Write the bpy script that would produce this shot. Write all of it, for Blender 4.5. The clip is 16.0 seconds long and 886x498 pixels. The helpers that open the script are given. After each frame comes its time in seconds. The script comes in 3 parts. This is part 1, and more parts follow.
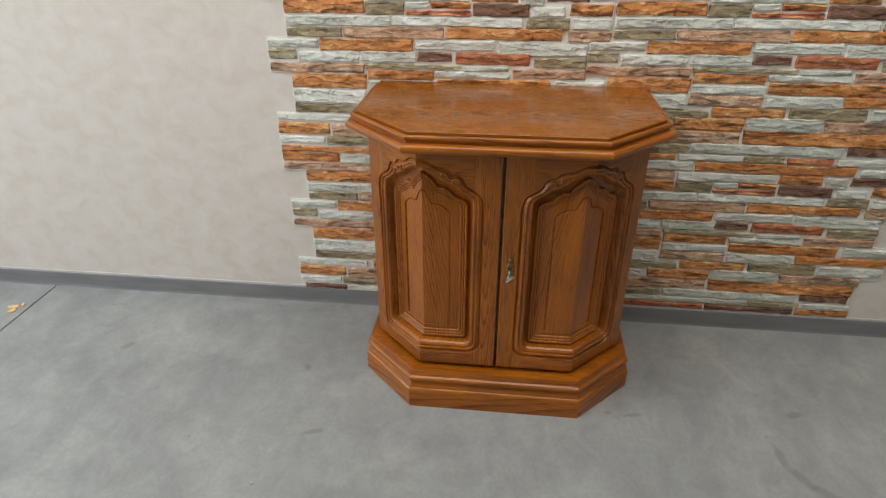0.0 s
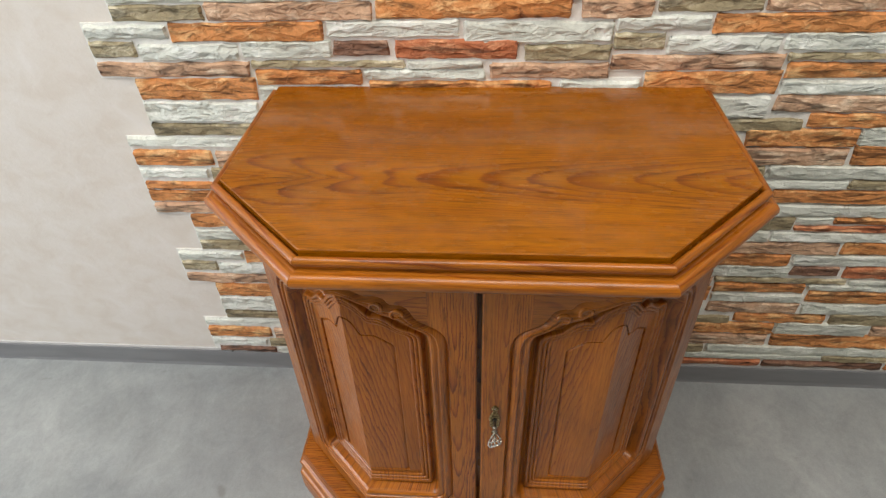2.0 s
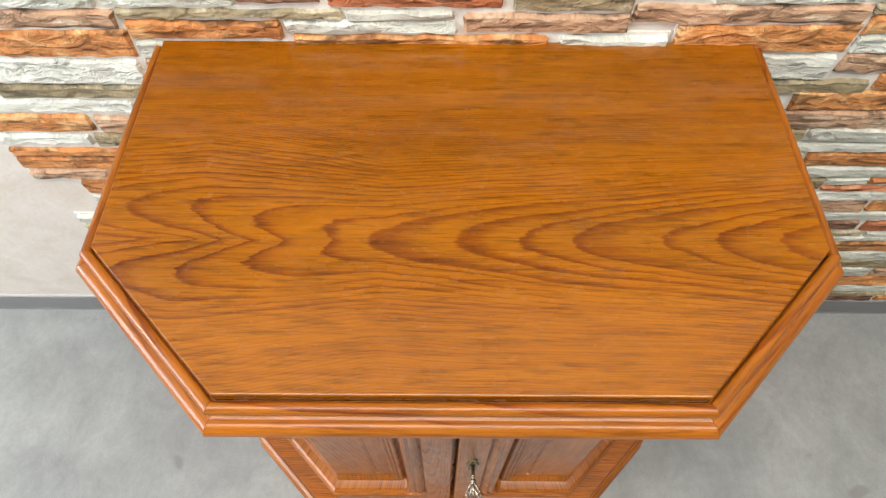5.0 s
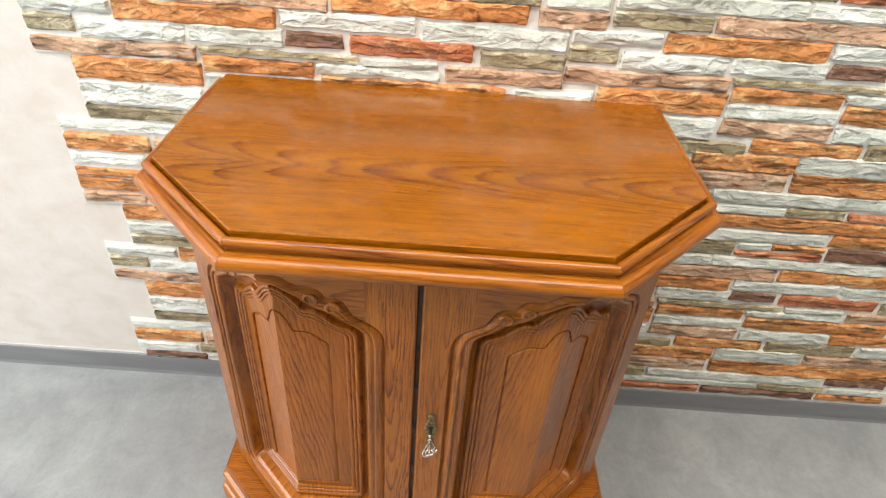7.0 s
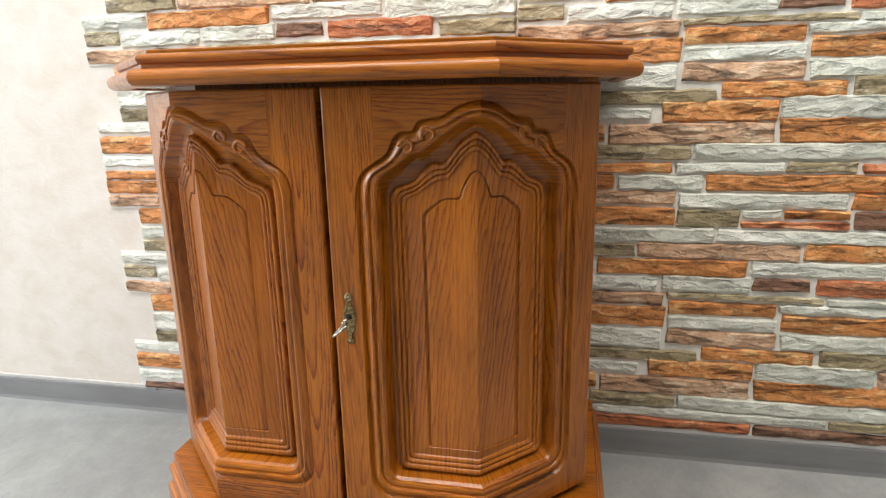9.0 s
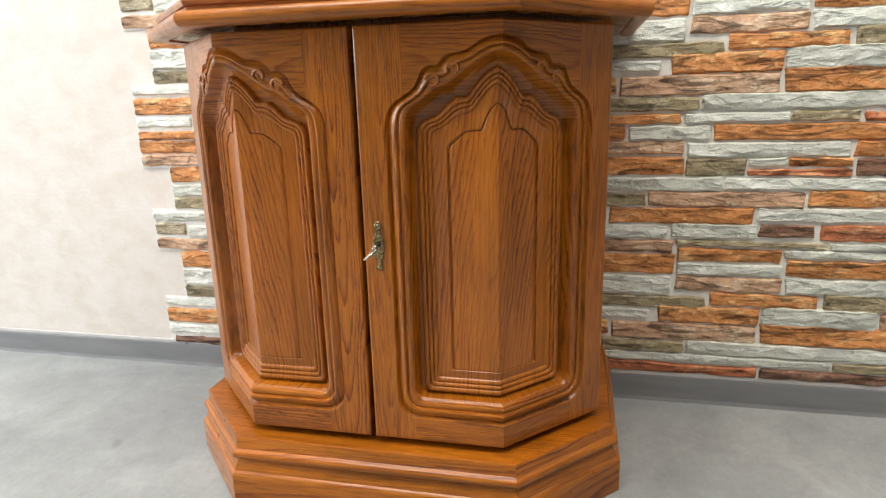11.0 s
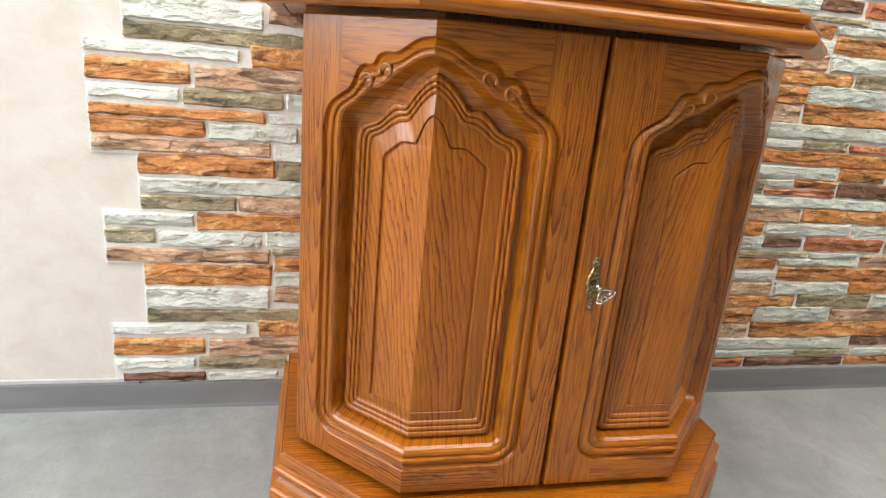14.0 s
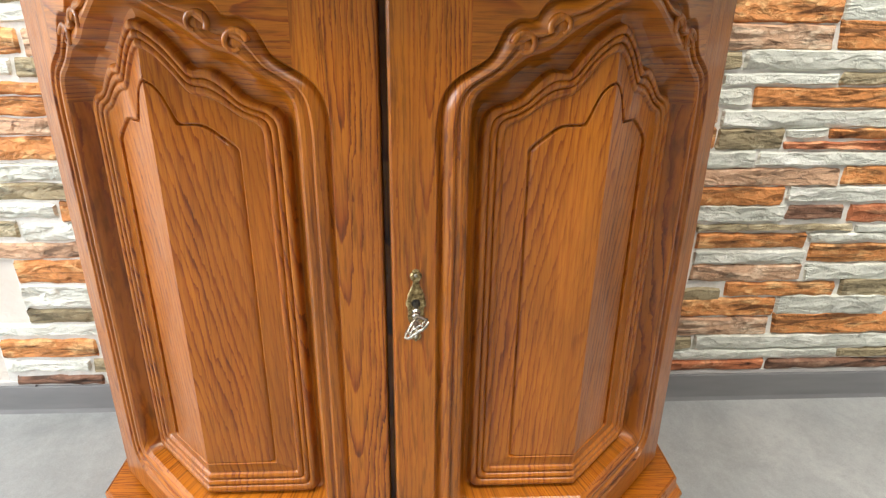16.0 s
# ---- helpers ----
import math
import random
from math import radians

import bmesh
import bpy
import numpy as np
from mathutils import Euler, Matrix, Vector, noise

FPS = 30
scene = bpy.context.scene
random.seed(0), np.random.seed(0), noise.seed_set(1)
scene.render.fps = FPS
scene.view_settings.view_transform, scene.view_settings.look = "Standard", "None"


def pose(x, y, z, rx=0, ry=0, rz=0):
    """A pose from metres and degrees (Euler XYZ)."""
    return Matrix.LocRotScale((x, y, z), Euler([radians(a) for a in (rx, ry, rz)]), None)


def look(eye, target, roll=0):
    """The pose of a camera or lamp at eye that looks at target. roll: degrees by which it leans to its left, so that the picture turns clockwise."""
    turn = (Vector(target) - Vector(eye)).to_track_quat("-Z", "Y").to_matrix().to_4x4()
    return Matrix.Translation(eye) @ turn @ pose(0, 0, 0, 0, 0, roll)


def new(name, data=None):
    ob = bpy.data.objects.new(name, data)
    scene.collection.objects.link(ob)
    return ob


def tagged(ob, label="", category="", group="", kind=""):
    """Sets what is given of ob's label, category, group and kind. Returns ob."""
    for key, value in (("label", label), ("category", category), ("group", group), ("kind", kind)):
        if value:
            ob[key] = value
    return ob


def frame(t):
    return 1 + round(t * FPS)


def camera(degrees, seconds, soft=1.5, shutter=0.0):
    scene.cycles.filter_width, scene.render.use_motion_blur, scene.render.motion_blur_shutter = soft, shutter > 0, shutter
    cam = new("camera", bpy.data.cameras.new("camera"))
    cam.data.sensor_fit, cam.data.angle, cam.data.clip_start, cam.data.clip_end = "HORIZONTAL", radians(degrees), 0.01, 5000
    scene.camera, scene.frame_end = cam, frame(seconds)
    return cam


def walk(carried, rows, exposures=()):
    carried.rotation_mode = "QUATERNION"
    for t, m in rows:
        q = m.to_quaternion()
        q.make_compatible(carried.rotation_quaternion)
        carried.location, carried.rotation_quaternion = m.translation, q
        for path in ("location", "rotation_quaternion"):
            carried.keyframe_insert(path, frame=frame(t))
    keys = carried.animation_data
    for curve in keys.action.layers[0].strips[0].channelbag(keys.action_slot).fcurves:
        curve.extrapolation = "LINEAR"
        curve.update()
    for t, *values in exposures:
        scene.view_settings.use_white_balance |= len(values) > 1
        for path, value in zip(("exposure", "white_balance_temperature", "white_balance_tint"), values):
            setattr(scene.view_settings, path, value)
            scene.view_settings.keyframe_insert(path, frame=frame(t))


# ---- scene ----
cam = camera(72.4, 16.0, 1.3)
PATH = [
    (0, (0.002, -1.768, 1.23), (-0.19, -0.03, 0.258), -0.0),
    (0.5, (-0.056, -1.584, 1.221), (-0.094, 0.134, 0.198), -0.5),
    (1, (-0.065, -1.397, 1.222), (-0.052, 0.283, 0.137), -2.4),
    (1.5, (-0.011, -1.173, 1.229), (-0.096, 0.397, -0.008), -0.7),
    (2, (0.008, -1.02, 1.267), (-0.137, 0.513, -0.01), -2.3),
    (2.5, (-0.014, -0.836, 1.283), (-0.042, 0.622, -0.086), 0.0),
    (3, (-0.024, -0.683, 1.323), (0.005, 0.452, -0.323), 1.0),
    (3.5, (-0.02, -0.624, 1.376), (0.014, 0.381, -0.353), 0.9),
    (3.7, (-0.019, -0.608, 1.4), (-0.023, 0.365, -0.348), -0.4),
    (5.8, (-0.01, -0.7, 1.274), (-0.004, 0.499, -0.326), 1.1),
    (6, (-0.002, -0.753, 1.267), (0.007, 0.543, -0.256), 1.9),
    (6.5, (0.016, -0.904, 1.245), (0.041, 0.58, -0.096), 5.0),
    (7, (0.02, -1.026, 1.211), (0.03, 0.578, 0.017), 4.3),
    (7.5, (0.02, -1.191, 1.182), (-0.043, 0.475, 0.078), 1.9),
    (8, (0.075, -1.255, 1.089), (-0.143, 0.46, 0.084), -0.5),
    (8.5, (0.202, -1.195, 0.932), (-0.118, 0.618, 0.149), -0.1),
    (9, (0.311, -1.187, 0.732), (-0.086, 0.713, 0.249), -1.2),
    (9.2, (0.343, -1.209, 0.687), (-0.065, 0.708, 0.29), -0.4),
    (11.3, (0.282, -1.269, 0.655), (-0.142, 0.606, 0.104), -1.8),
    (11.5, (0.203, -1.249, 0.665), (-0.2, 0.609, 0.044), -0.8),
    (12, (0.005, -1.169, 0.709), (-0.034, 0.723, 0.063), 2.8),
    (12.5, (-0.144, -1.115, 0.735), (0.138, 0.73, 0.016), 1.4),
    (13, (-0.276, -1.106, 0.747), (0.135, 0.749, 0.124), 1.8),
    (13.5, (-0.338, -1.131, 0.72), (0.143, 0.747, 0.229), 5.8),
    (14, (-0.334, -1.138, 0.705), (0.088, 0.725, 0.113), 5.2),
    (14.5, (-0.267, -1.11, 0.718), (0.189, 0.716, 0.041), 3.0),
    (15, (-0.168, -1.094, 0.724), (0.145, 0.762, 0.048), -0.1),
    (15.5, (-0.066, -1.052, 0.692), (0.107, 0.809, -0.02), 0.4),
    (16, (0.024, -0.953, 0.705), (0.12, 0.896, -0.051), 0.7),
]
walk(cam, [(t, look(eye, target, roll)) for t, eye, target, roll in PATH], ((0.0,-0.95),(0.8,-0.92),(1.5,-0.66),(2.0,-0.62),(2.5,-0.52),(3.5,-0.34),(6.0,-0.12),(7.0,-0.02),(7.5,-0.05),(8.2,-0.33),(9.0,-0.02),(12.0,0.04),(14.5,0.0),(16.0,0.40)))

# ---- world, sun, large lights ----
world = bpy.data.worlds.new("world")
scene.world = world
world.use_nodes = True
wn = world.node_tree.nodes
sky = wn.new("ShaderNodeTexSky")
sky.sky_type = "NISHITA"
sky.sun_disc = False
sky.sun_elevation, sky.sun_rotation = radians(38), radians(250)
world.node_tree.links.new(sky.outputs[0], wn["Background"].inputs[0])
wn["Background"].inputs[1].default_value = 0.10

sun = new("sun", bpy.data.lights.new("sun", "SUN"))
sun.data.energy, sun.data.angle, sun.data.color = 0.8, radians(12), (1.0, 0.95, 0.88)
sun.matrix_world = look((-6, 5, 6), (0, 0, 0))


def area_light(name, eye, target, sx, sy, watts, colour):
    ob = new(name, bpy.data.lights.new(name, "AREA"))
    ob.data.shape, ob.data.size, ob.data.size_y = "RECTANGLE", sx, sy
    ob.data.energy, ob.data.color = watts, colour
    ob.matrix_world = look(eye, target)
    return ob


# daylight through the side window, and the room's ceiling light
area_light("window_daylight", (-3.33, -1.6, 1.70), (0, -1.6, 1.5), 2.7, 1.7, 160, (0.85, 0.925, 1.0))
area_light("ceiling_light", (0.3, -1.15, 2.88), (0.3, -1.15, 0), 3.0, 1.0, 90, (1.0, 0.96, 0.9))

# ---- materials ----


def srgb(r, g, b):
    def lin(c):
        c = c / 255
        return c / 12.92 if c <= 0.04045 else ((c + 0.055) / 1.055) ** 2.4
    return (lin(r), lin(g), lin(b), 1)


class Mat:
    """A small builder of node materials."""

    def __init__(self, name, rough=0.5, metal=0.0, spec=0.5):
        self.m = bpy.data.materials.new(name)
        self.m.use_nodes = True
        self.t = self.m.node_tree
        self.b = self.t.nodes["Principled BSDF"]
        self.b.inputs["Roughness"].default_value = rough
        self.b.inputs["Metallic"].default_value = metal
        self.b.inputs["Specular IOR Level"].default_value = spec

    def put(self, socket, v):
        if isinstance(v, bpy.types.NodeSocket):
            self.t.links.new(v, socket)
        else:
            socket.default_value = v

    def math(self, op, a, b=0.0, c=0.0):
        n = self.t.nodes.new("ShaderNodeMath")
        n.operation = op
        for i, v in enumerate((a, b, c)):
            self.put(n.inputs[i], v)
        return n.outputs[0]

    def coords(self, kind="Object"):
        return self.t.nodes.new("ShaderNodeTexCoord").outputs[kind]

    def split(self, v):
        n = self.t.nodes.new("ShaderNodeSeparateXYZ")
        self.put(n.inputs[0], v)
        return n.outputs

    def join(self, x, y, z=0.0):
        n = self.t.nodes.new("ShaderNodeCombineXYZ")
        for i, v in enumerate((x, y, z)):
            self.put(n.inputs[i], v)
        return n.outputs[0]

    def scaled(self, v, s, offset=(0, 0, 0)):
        n = self.t.nodes.new("ShaderNodeMapping")
        self.put(n.inputs["Vector"], v)
        n.inputs["Scale"].default_value = s
        n.inputs["Location"].default_value = offset
        return n.outputs[0]

    def noise(self, v, scale=1.0, detail=4.0, rough=0.55, distortion=0.0):
        n = self.t.nodes.new("ShaderNodeTexNoise")
        self.put(n.inputs["Vector"], v)
        n.inputs["Scale"].default_value = scale
        n.inputs["Detail"].default_value = detail
        n.inputs["Roughness"].default_value = rough
        n.inputs["Distortion"].default_value = distortion
        return n.outputs[0]

    def cells(self, v):
        """Distance to the middle of uneven cells."""
        n = self.t.nodes.new("ShaderNodeTexVoronoi")
        self.put(n.inputs["Vector"], v)
        n.inputs["Scale"].default_value = 1.0
        return n.outputs["Distance"]

    def ramp(self, f, *stops):
        n = self.t.nodes.new("ShaderNodeValToRGB")
        self.put(n.inputs[0], f)
        e = n.color_ramp.elements
        while len(e) < len(stops):
            e.new(0.5)
        for el, (p, c) in zip(e, stops):
            el.position = p
            el.color = c if isinstance(c, tuple) else (c, c, c, 1)
        return n.outputs[0]

    def mix(self, f, a, b, kind="MIX"):
        n = self.t.nodes.new("ShaderNodeMix")
        n.data_type, n.blend_type = "RGBA", kind
        self.put(n.inputs[0], f)
        self.put(n.inputs[6], a)
        self.put(n.inputs[7], b)
        return n.outputs[2]

    def colour(self, c):
        self.put(self.b.inputs["Base Color"], c)
        return self

    def rough(self, r):
        self.put(self.b.inputs["Roughness"], r)
        return self

    def bump(self, height, strength=0.3, distance=0.002):
        n = self.t.nodes.new("ShaderNodeBump")
        n.inputs["Strength"].default_value = strength
        n.inputs["Distance"].default_value = distance
        self.put(n.inputs["Height"], height)
        self.put(self.b.inputs["Normal"], n.outputs[0])
        return self


OAK = (srgb(194, 113, 24), srgb(158, 77, 12), srgb(64, 27, 6))


def oak(name, h0=0.05, k=0.1, b0=0.0, spacing=0.007, contrast=1.0, rails=False, tone=1.0, rough=0.3, wobble=0.004, flecks=0.7, dashes=0.35, reach=1.0, relief=0.2, vee=False, stain=OAK, coat=0.5):
    """Stained and lacquered oak. UV in metres: u along the grain, v across. Growth rings are cut at a slant, so that they show as
    nested arches along the line v = b0; vee: long pointed flames; rails: the grain lies across in the rails of a framed door."""
    m = Mat(name, rough)
    s = m.split(m.coords("UV"))
    a, b = s[0], s[1]
    info = m.t.nodes.new("ShaderNodeObjectInfo")
    shift = m.math("MULTIPLY", info.outputs["Random"], 3.7)
    if rails:
        # u is the height and v the distance from the fold: between the stiles, above and below the panel, the boards lie across
        inside = m.math("LESS_THAN", m.math("ABSOLUTE", b), 0.137)
        ends = m.math("MAXIMUM", m.math("GREATER_THAN", a, 0.612), m.math("LESS_THAN", a, 0.2))
        r = m.math("MULTIPLY", inside, ends)
        keep = m.math("SUBTRACT", 1.0, r)
        along = m.math("ADD", m.math("MULTIPLY", a, keep), m.math("MULTIPLY", b, r))
        across = m.math("ADD", m.math("MULTIPLY", m.math("SUBTRACT", m.math("ABSOLUTE", b), 0.172), keep), m.math("MULTIPLY", m.math("SUBTRACT", a, 0.7), r))
        a, b = along, across
        shift = m.math("ADD", shift, m.math("MULTIPLY", r, 5.3))
    off = m.math("ADD", a, shift)
    v = m.join(off, b, shift)
    warp = m.noise(m.scaled(v, (4.5, 22, 1)), 1.0, 2.0)
    fine = m.noise(m.scaled(v, (30, 210, 1)), 1.0, 4.0, 0.7)
    bb = m.math("ADD", m.math("SUBTRACT", b, b0), m.math("MULTIPLY", m.math("SUBTRACT", warp, 0.5), wobble * 6))
    bb = m.math("ADD", bb, m.math("MULTIPLY", m.math("SUBTRACT", fine, 0.5), wobble * (0.3 if vee else 1.6)))
    h = m.math("SUBTRACT", h0, m.math("MULTIPLY", a, k))
    if vee:
        # long flames that open along the board and run out into straight grain; two lobes side by side at one end
        lobe = m.math("SUBTRACT", m.math("ABSOLUTE", bb), m.ramp(m.math("ADD", a, 0.5), (0.22, 0.042), (0.42, 0.0)))
        radius = m.math("SUBTRACT", m.math("DIVIDE", m.math("MULTIPLY", lobe, lobe), k), a)
        radius = m.math("ADD", radius, m.math("MULTIPLY", m.math("SUBTRACT", fine, 0.5), 0.03))
    else:
        radius = m.math("SQRT", m.math("ADD", m.math("MULTIPLY", bb, bb), m.math("MULTIPLY", h, h)))
    uneven = m.noise(m.join(m.math("MULTIPLY", radius, 0.55 / spacing), 0.0, shift), 1.0, 2.0)
    ring = m.math("FRACT", m.math("ADD", m.math("DIVIDE", radius, spacing), m.math("MULTIPLY", uneven, 1.6)))
    light = m.ramp(ring, (0.0, 1.0), (0.56, 0.9), (0.8, 0.4), (0.9, 0.0), (0.96, 0.1), (1.0, 0.9))
    strength = m.ramp(m.noise(m.scaled(v, (2.0, 7, 1) if vee else (3.0, 17, 1)), 1.0, 2.0), (0.34, 0.35 if vee else 0.12), (0.64, 1.0))
    # the figure fades into plain straight grain away from the middle of the board
    fade = m.ramp(m.math("ABSOLUTE", m.math("SUBTRACT", b, b0)), (0.0, 1.0), (min(1.0, reach), 0.6 if reach < 1 else 1.0))
    strength = m.math("MULTIPLY", strength, fade)
    f = m.math("SUBTRACT", 1.0, m.math("MULTIPLY", m.math("MULTIPLY", m.math("SUBTRACT", 1.0, light), strength), 0.8 * contrast))
    streak = m.noise(m.scaled(v, (3.5, 260, 1) if vee else (5, 330, 1)), 1.0, 3.0, 0.6)
    f = m.math("ADD", f, m.math("MULTIPLY", m.math("SUBTRACT", streak, 0.56), 0.75))
    base = m.ramp(f, (0.05, stain[2]), (0.58, stain[1]), (1.0, stain[0]))
    pores = m.ramp(m.noise(m.scaled(v, (26, 620, 1)), 1.0, 3.0, 0.6), (0.36, 0.42), (0.5, 1.0))
    base = m.mix(flecks, base, pores, "MULTIPLY")
    dash = m.ramp(m.noise(m.scaled(v, (17, 190, 1)), 1.0, 3.0, 0.6), (0.36, 0.35), (0.47, 1.0))
    base = m.mix(dashes, base, dash, "MULTIPLY")
    broad = m.ramp(m.noise(m.scaled(v, (4, 13, 1)), 1.0, 3.0), (0.3, (0.86 if vee else 0.74) * tone), (0.7, (1.06 if vee else 1.16) * tone))
    base = m.mix(1.0, base, broad, "MULTIPLY")
    m.colour(base)
    m.rough(m.ramp(m.noise(m.scaled(v, (30, 60, 1)), 1.0, 3.0), (0.3, rough - 0.05), (0.7, rough + 0.09)))
    m.bump(m.math("ADD", m.math("MULTIPLY", pores, 0.6), m.math("MULTIPLY", light, 0.4)), relief, 0.0006)
    m.b.inputs["Specular IOR Level"].default_value = 0.25
    m.b.inputs["Coat Weight"].default_value = coat
    m.b.inputs["Coat Roughness"].default_value = 0.12 if vee else 0.2
    return m.m


OAK_PANEL = (srgb(195, 113, 24), srgb(158, 77, 12), srgb(74, 31, 6))
OAK_TOP = (srgb(164, 97, 3), srgb(136, 70, 2), srgb(92, 39, 2))
oak_top = oak("oak_top", k=0.0115, b0=-0.303, spacing=0.068, contrast=1.05, rough=0.23, tone=0.96, flecks=0.62, dashes=0.38, reach=0.3, relief=0.025, vee=True, stain=OAK_TOP, coat=0.45, wobble=0.003)
oak_edge = oak("oak_edge", h0=0.3, k=0.02, spacing=0.0035, contrast=0.8, tone=0.78, flecks=0.5, rough=0.32)
oak_frame = oak("oak_frame", h0=0.035, k=0.05, spacing=0.0042, contrast=0.95, rails=True, tone=0.77, flecks=0.45, dashes=0.55, rough=0.34, relief=0.12)
oak_panel = oak("oak_panel", h0=0.1, k=-0.26, b0=-0.3, spacing=0.0066, contrast=0.8, tone=0.76, flecks=0.38, dashes=0.1, wobble=0.005, stain=OAK_PANEL, rough=0.34, relief=0.1)
oak_side = oak("oak_side", h0=0.1, k=0.05, spacing=0.005, tone=0.7)


def stone_material(name, light, mid, dark, seed, streaks=0.7):
    """Split stone: chiselled faces in uneven layers along its length, with dark veins and paler broken ridges."""
    m = Mat(name, 0.62, spec=0.3)
    v = m.scaled(m.coords(), (1, 1, 1), (seed, 0, seed * 1.7))
    layers = m.noise(m.scaled(v, (17, 1, 44)), 1.0, 5.0, 0.56, 1.2)
    patch = m.noise(m.scaled(v, (8, 1, 26)), 1.0, 3.0, 0.5, 0.8)
    vein = m.noise(m.scaled(v, (7.5, 1, 46), (3.1, 0, 1.7)), 1.0, 4.0, 0.55, 1.8)
    flake = m.noise(m.scaled(v, (75, 1, 115)), 1.0, 4.0, 0.62, 0.8)
    grain = m.noise(m.scaled(v, (300, 300, 600)), 1.0, 3.0, 0.7)
    warp = m.t.nodes.new("ShaderNodeVectorMath")
    warp.operation = "ADD"
    m.put(warp.inputs[0], m.scaled(v, (24, 1, 56)))
    m.put(warp.inputs[1], m.join(m.math("MULTIPLY", flake, 1.1), 0.0, m.math("MULTIPLY", layers, 1.8)))
    chisel = m.cells(warp.outputs[0])
    t = m.math("ADD", m.math("MULTIPLY", layers, 0.45), m.math("ADD", m.math("MULTIPLY", patch, 0.37), m.math("MULTIPLY", flake, 0.18)))
    c = m.ramp(t, (0.36, dark), (0.43, mid), (0.52, mid), (0.60, light))
    c = m.mix(streaks, c, m.ramp(vein, (0.37, 0.20), (0.45, 0.78), (0.52, 1.0)), "MULTIPLY")
    c = m.mix(0.5 * streaks, c, m.ramp(flake, (0.34, 0.66), (0.56, 1.2)), "MULTIPLY")
    c = m.mix(0.25, c, m.ramp(grain, (0.3, 0.7), (0.7, 1.2)), "MULTIPLY")
    m.colour(c)
    m.bump(m.math("ADD", m.math("ADD", m.math("MULTIPLY", chisel, 1.25), m.math("MULTIPLY", layers, 1.1)), m.math("MULTIPLY", flake, 0.28)), 0.7, 0.009)
    return m.m


STONE = {
    "o": stone_material("orange_stone", srgb(236, 184, 126), srgb(210, 140, 82), srgb(112, 64, 42), 1.3, 0.9),
    "r": stone_material("rust_stone", srgb(224, 162, 120), srgb(190, 116, 78), srgb(104, 60, 44), 2.9, 0.8),
    "b": stone_material("brown_stone", srgb(234, 206, 176), srgb(204, 164, 132), srgb(116, 82, 64), 4.1, 0.8),
    "d": stone_material("dark_brown_stone", srgb(182, 144, 118), srgb(134, 98, 78), srgb(64, 45, 37), 5.7, 0.8),
    "g": stone_material("grey_stone", srgb(240, 240, 229), srgb(213, 214, 201), srgb(170, 169, 154), 7.3, 0.3),
    "p": stone_material("pale_grey_stone", srgb(244, 243, 234), srgb(222, 223, 211), srgb(182, 181, 167), 8.9, 0.25),
    "v": stone_material("olive_stone", srgb(212, 200, 170), srgb(164, 149, 117), srgb(90, 78, 56), 10.1, 0.7),
}

g = Mat("grout", 0.75)
gn = g.noise(g.coords(), 160, 4)
g.colour(g.ramp(gn, (0.3, srgb(222, 218, 209)), (0.7, srgb(236, 233, 226)))).bump(gn, 0.4, 0.002)
grout = g.m

w = Mat("wallpaper", 0.8, spec=0.3)
wc = w.coords()
blot = w.noise(w.scaled(wc, (14, 14, 18)), 1.0, 5.0, 0.6, 0.5)
relief = w.noise(w.scaled(wc, (70, 70, 110)), 1.0, 4.0, 0.6, 0.4)
w.colour(w.ramp(blot, (0.35, srgb(215, 204, 192)), (0.52, srgb(220, 211, 201)), (0.68, srgb(224, 216, 208))))
w.bump(w.math("ADD", relief, w.math("MULTIPLY", blot, 0.6)), 0.35, 0.003)
wallpaper = w.m

p = Mat("white_paint", 0.7)
p.colour(p.ramp(p.noise(p.coords(), 2.0, 4), (0.3, srgb(226, 224, 219)), (0.7, srgb(233, 231, 227)))).bump(p.noise(p.coords(), 120, 3), 0.15, 0.002)
white_paint = p.m

f = Mat("concrete", 0.5, spec=0.4)
fc = f.coords()
cloud = f.noise(f.scaled(fc, (2.2, 2.2, 2.2)), 1.0, 6.0, 0.62, 0.8)
mottle = f.noise(f.scaled(fc, (13, 9, 9)), 1.0, 6.0, 0.68, 0.6)
speck = f.noise(fc, 420, 2)
freckle = f.noise(f.scaled(fc, (95, 70, 70)), 1.0, 5.0, 0.7, 0.3)
spots = f.ramp(f.noise(f.scaled(fc, (11, 17, 9), (3.3, 1.2, 0)), 1.0, 2.5, 0.6, 0.4), (0.70, 0.0), (0.76, 0.5))
col = f.ramp(cloud, (0.3, srgb(138, 140, 140)), (0.5, srgb(152, 154, 152)), (0.72, srgb(166, 167, 164)))
col = f.mix(0.55, col, f.ramp(mottle, (0.32, 0.72), (0.68, 1.16)), "MULTIPLY")
col = f.mix(0.3, col, f.ramp(speck, (0.35, 0.75), (0.65, 1.15)), "MULTIPLY")
col = f.mix(0.3, col, f.ramp(freckle, (0.34, 0.76), (0.62, 1.1)), "MULTIPLY")
col = f.mix(spots, col, srgb(112, 110, 104))
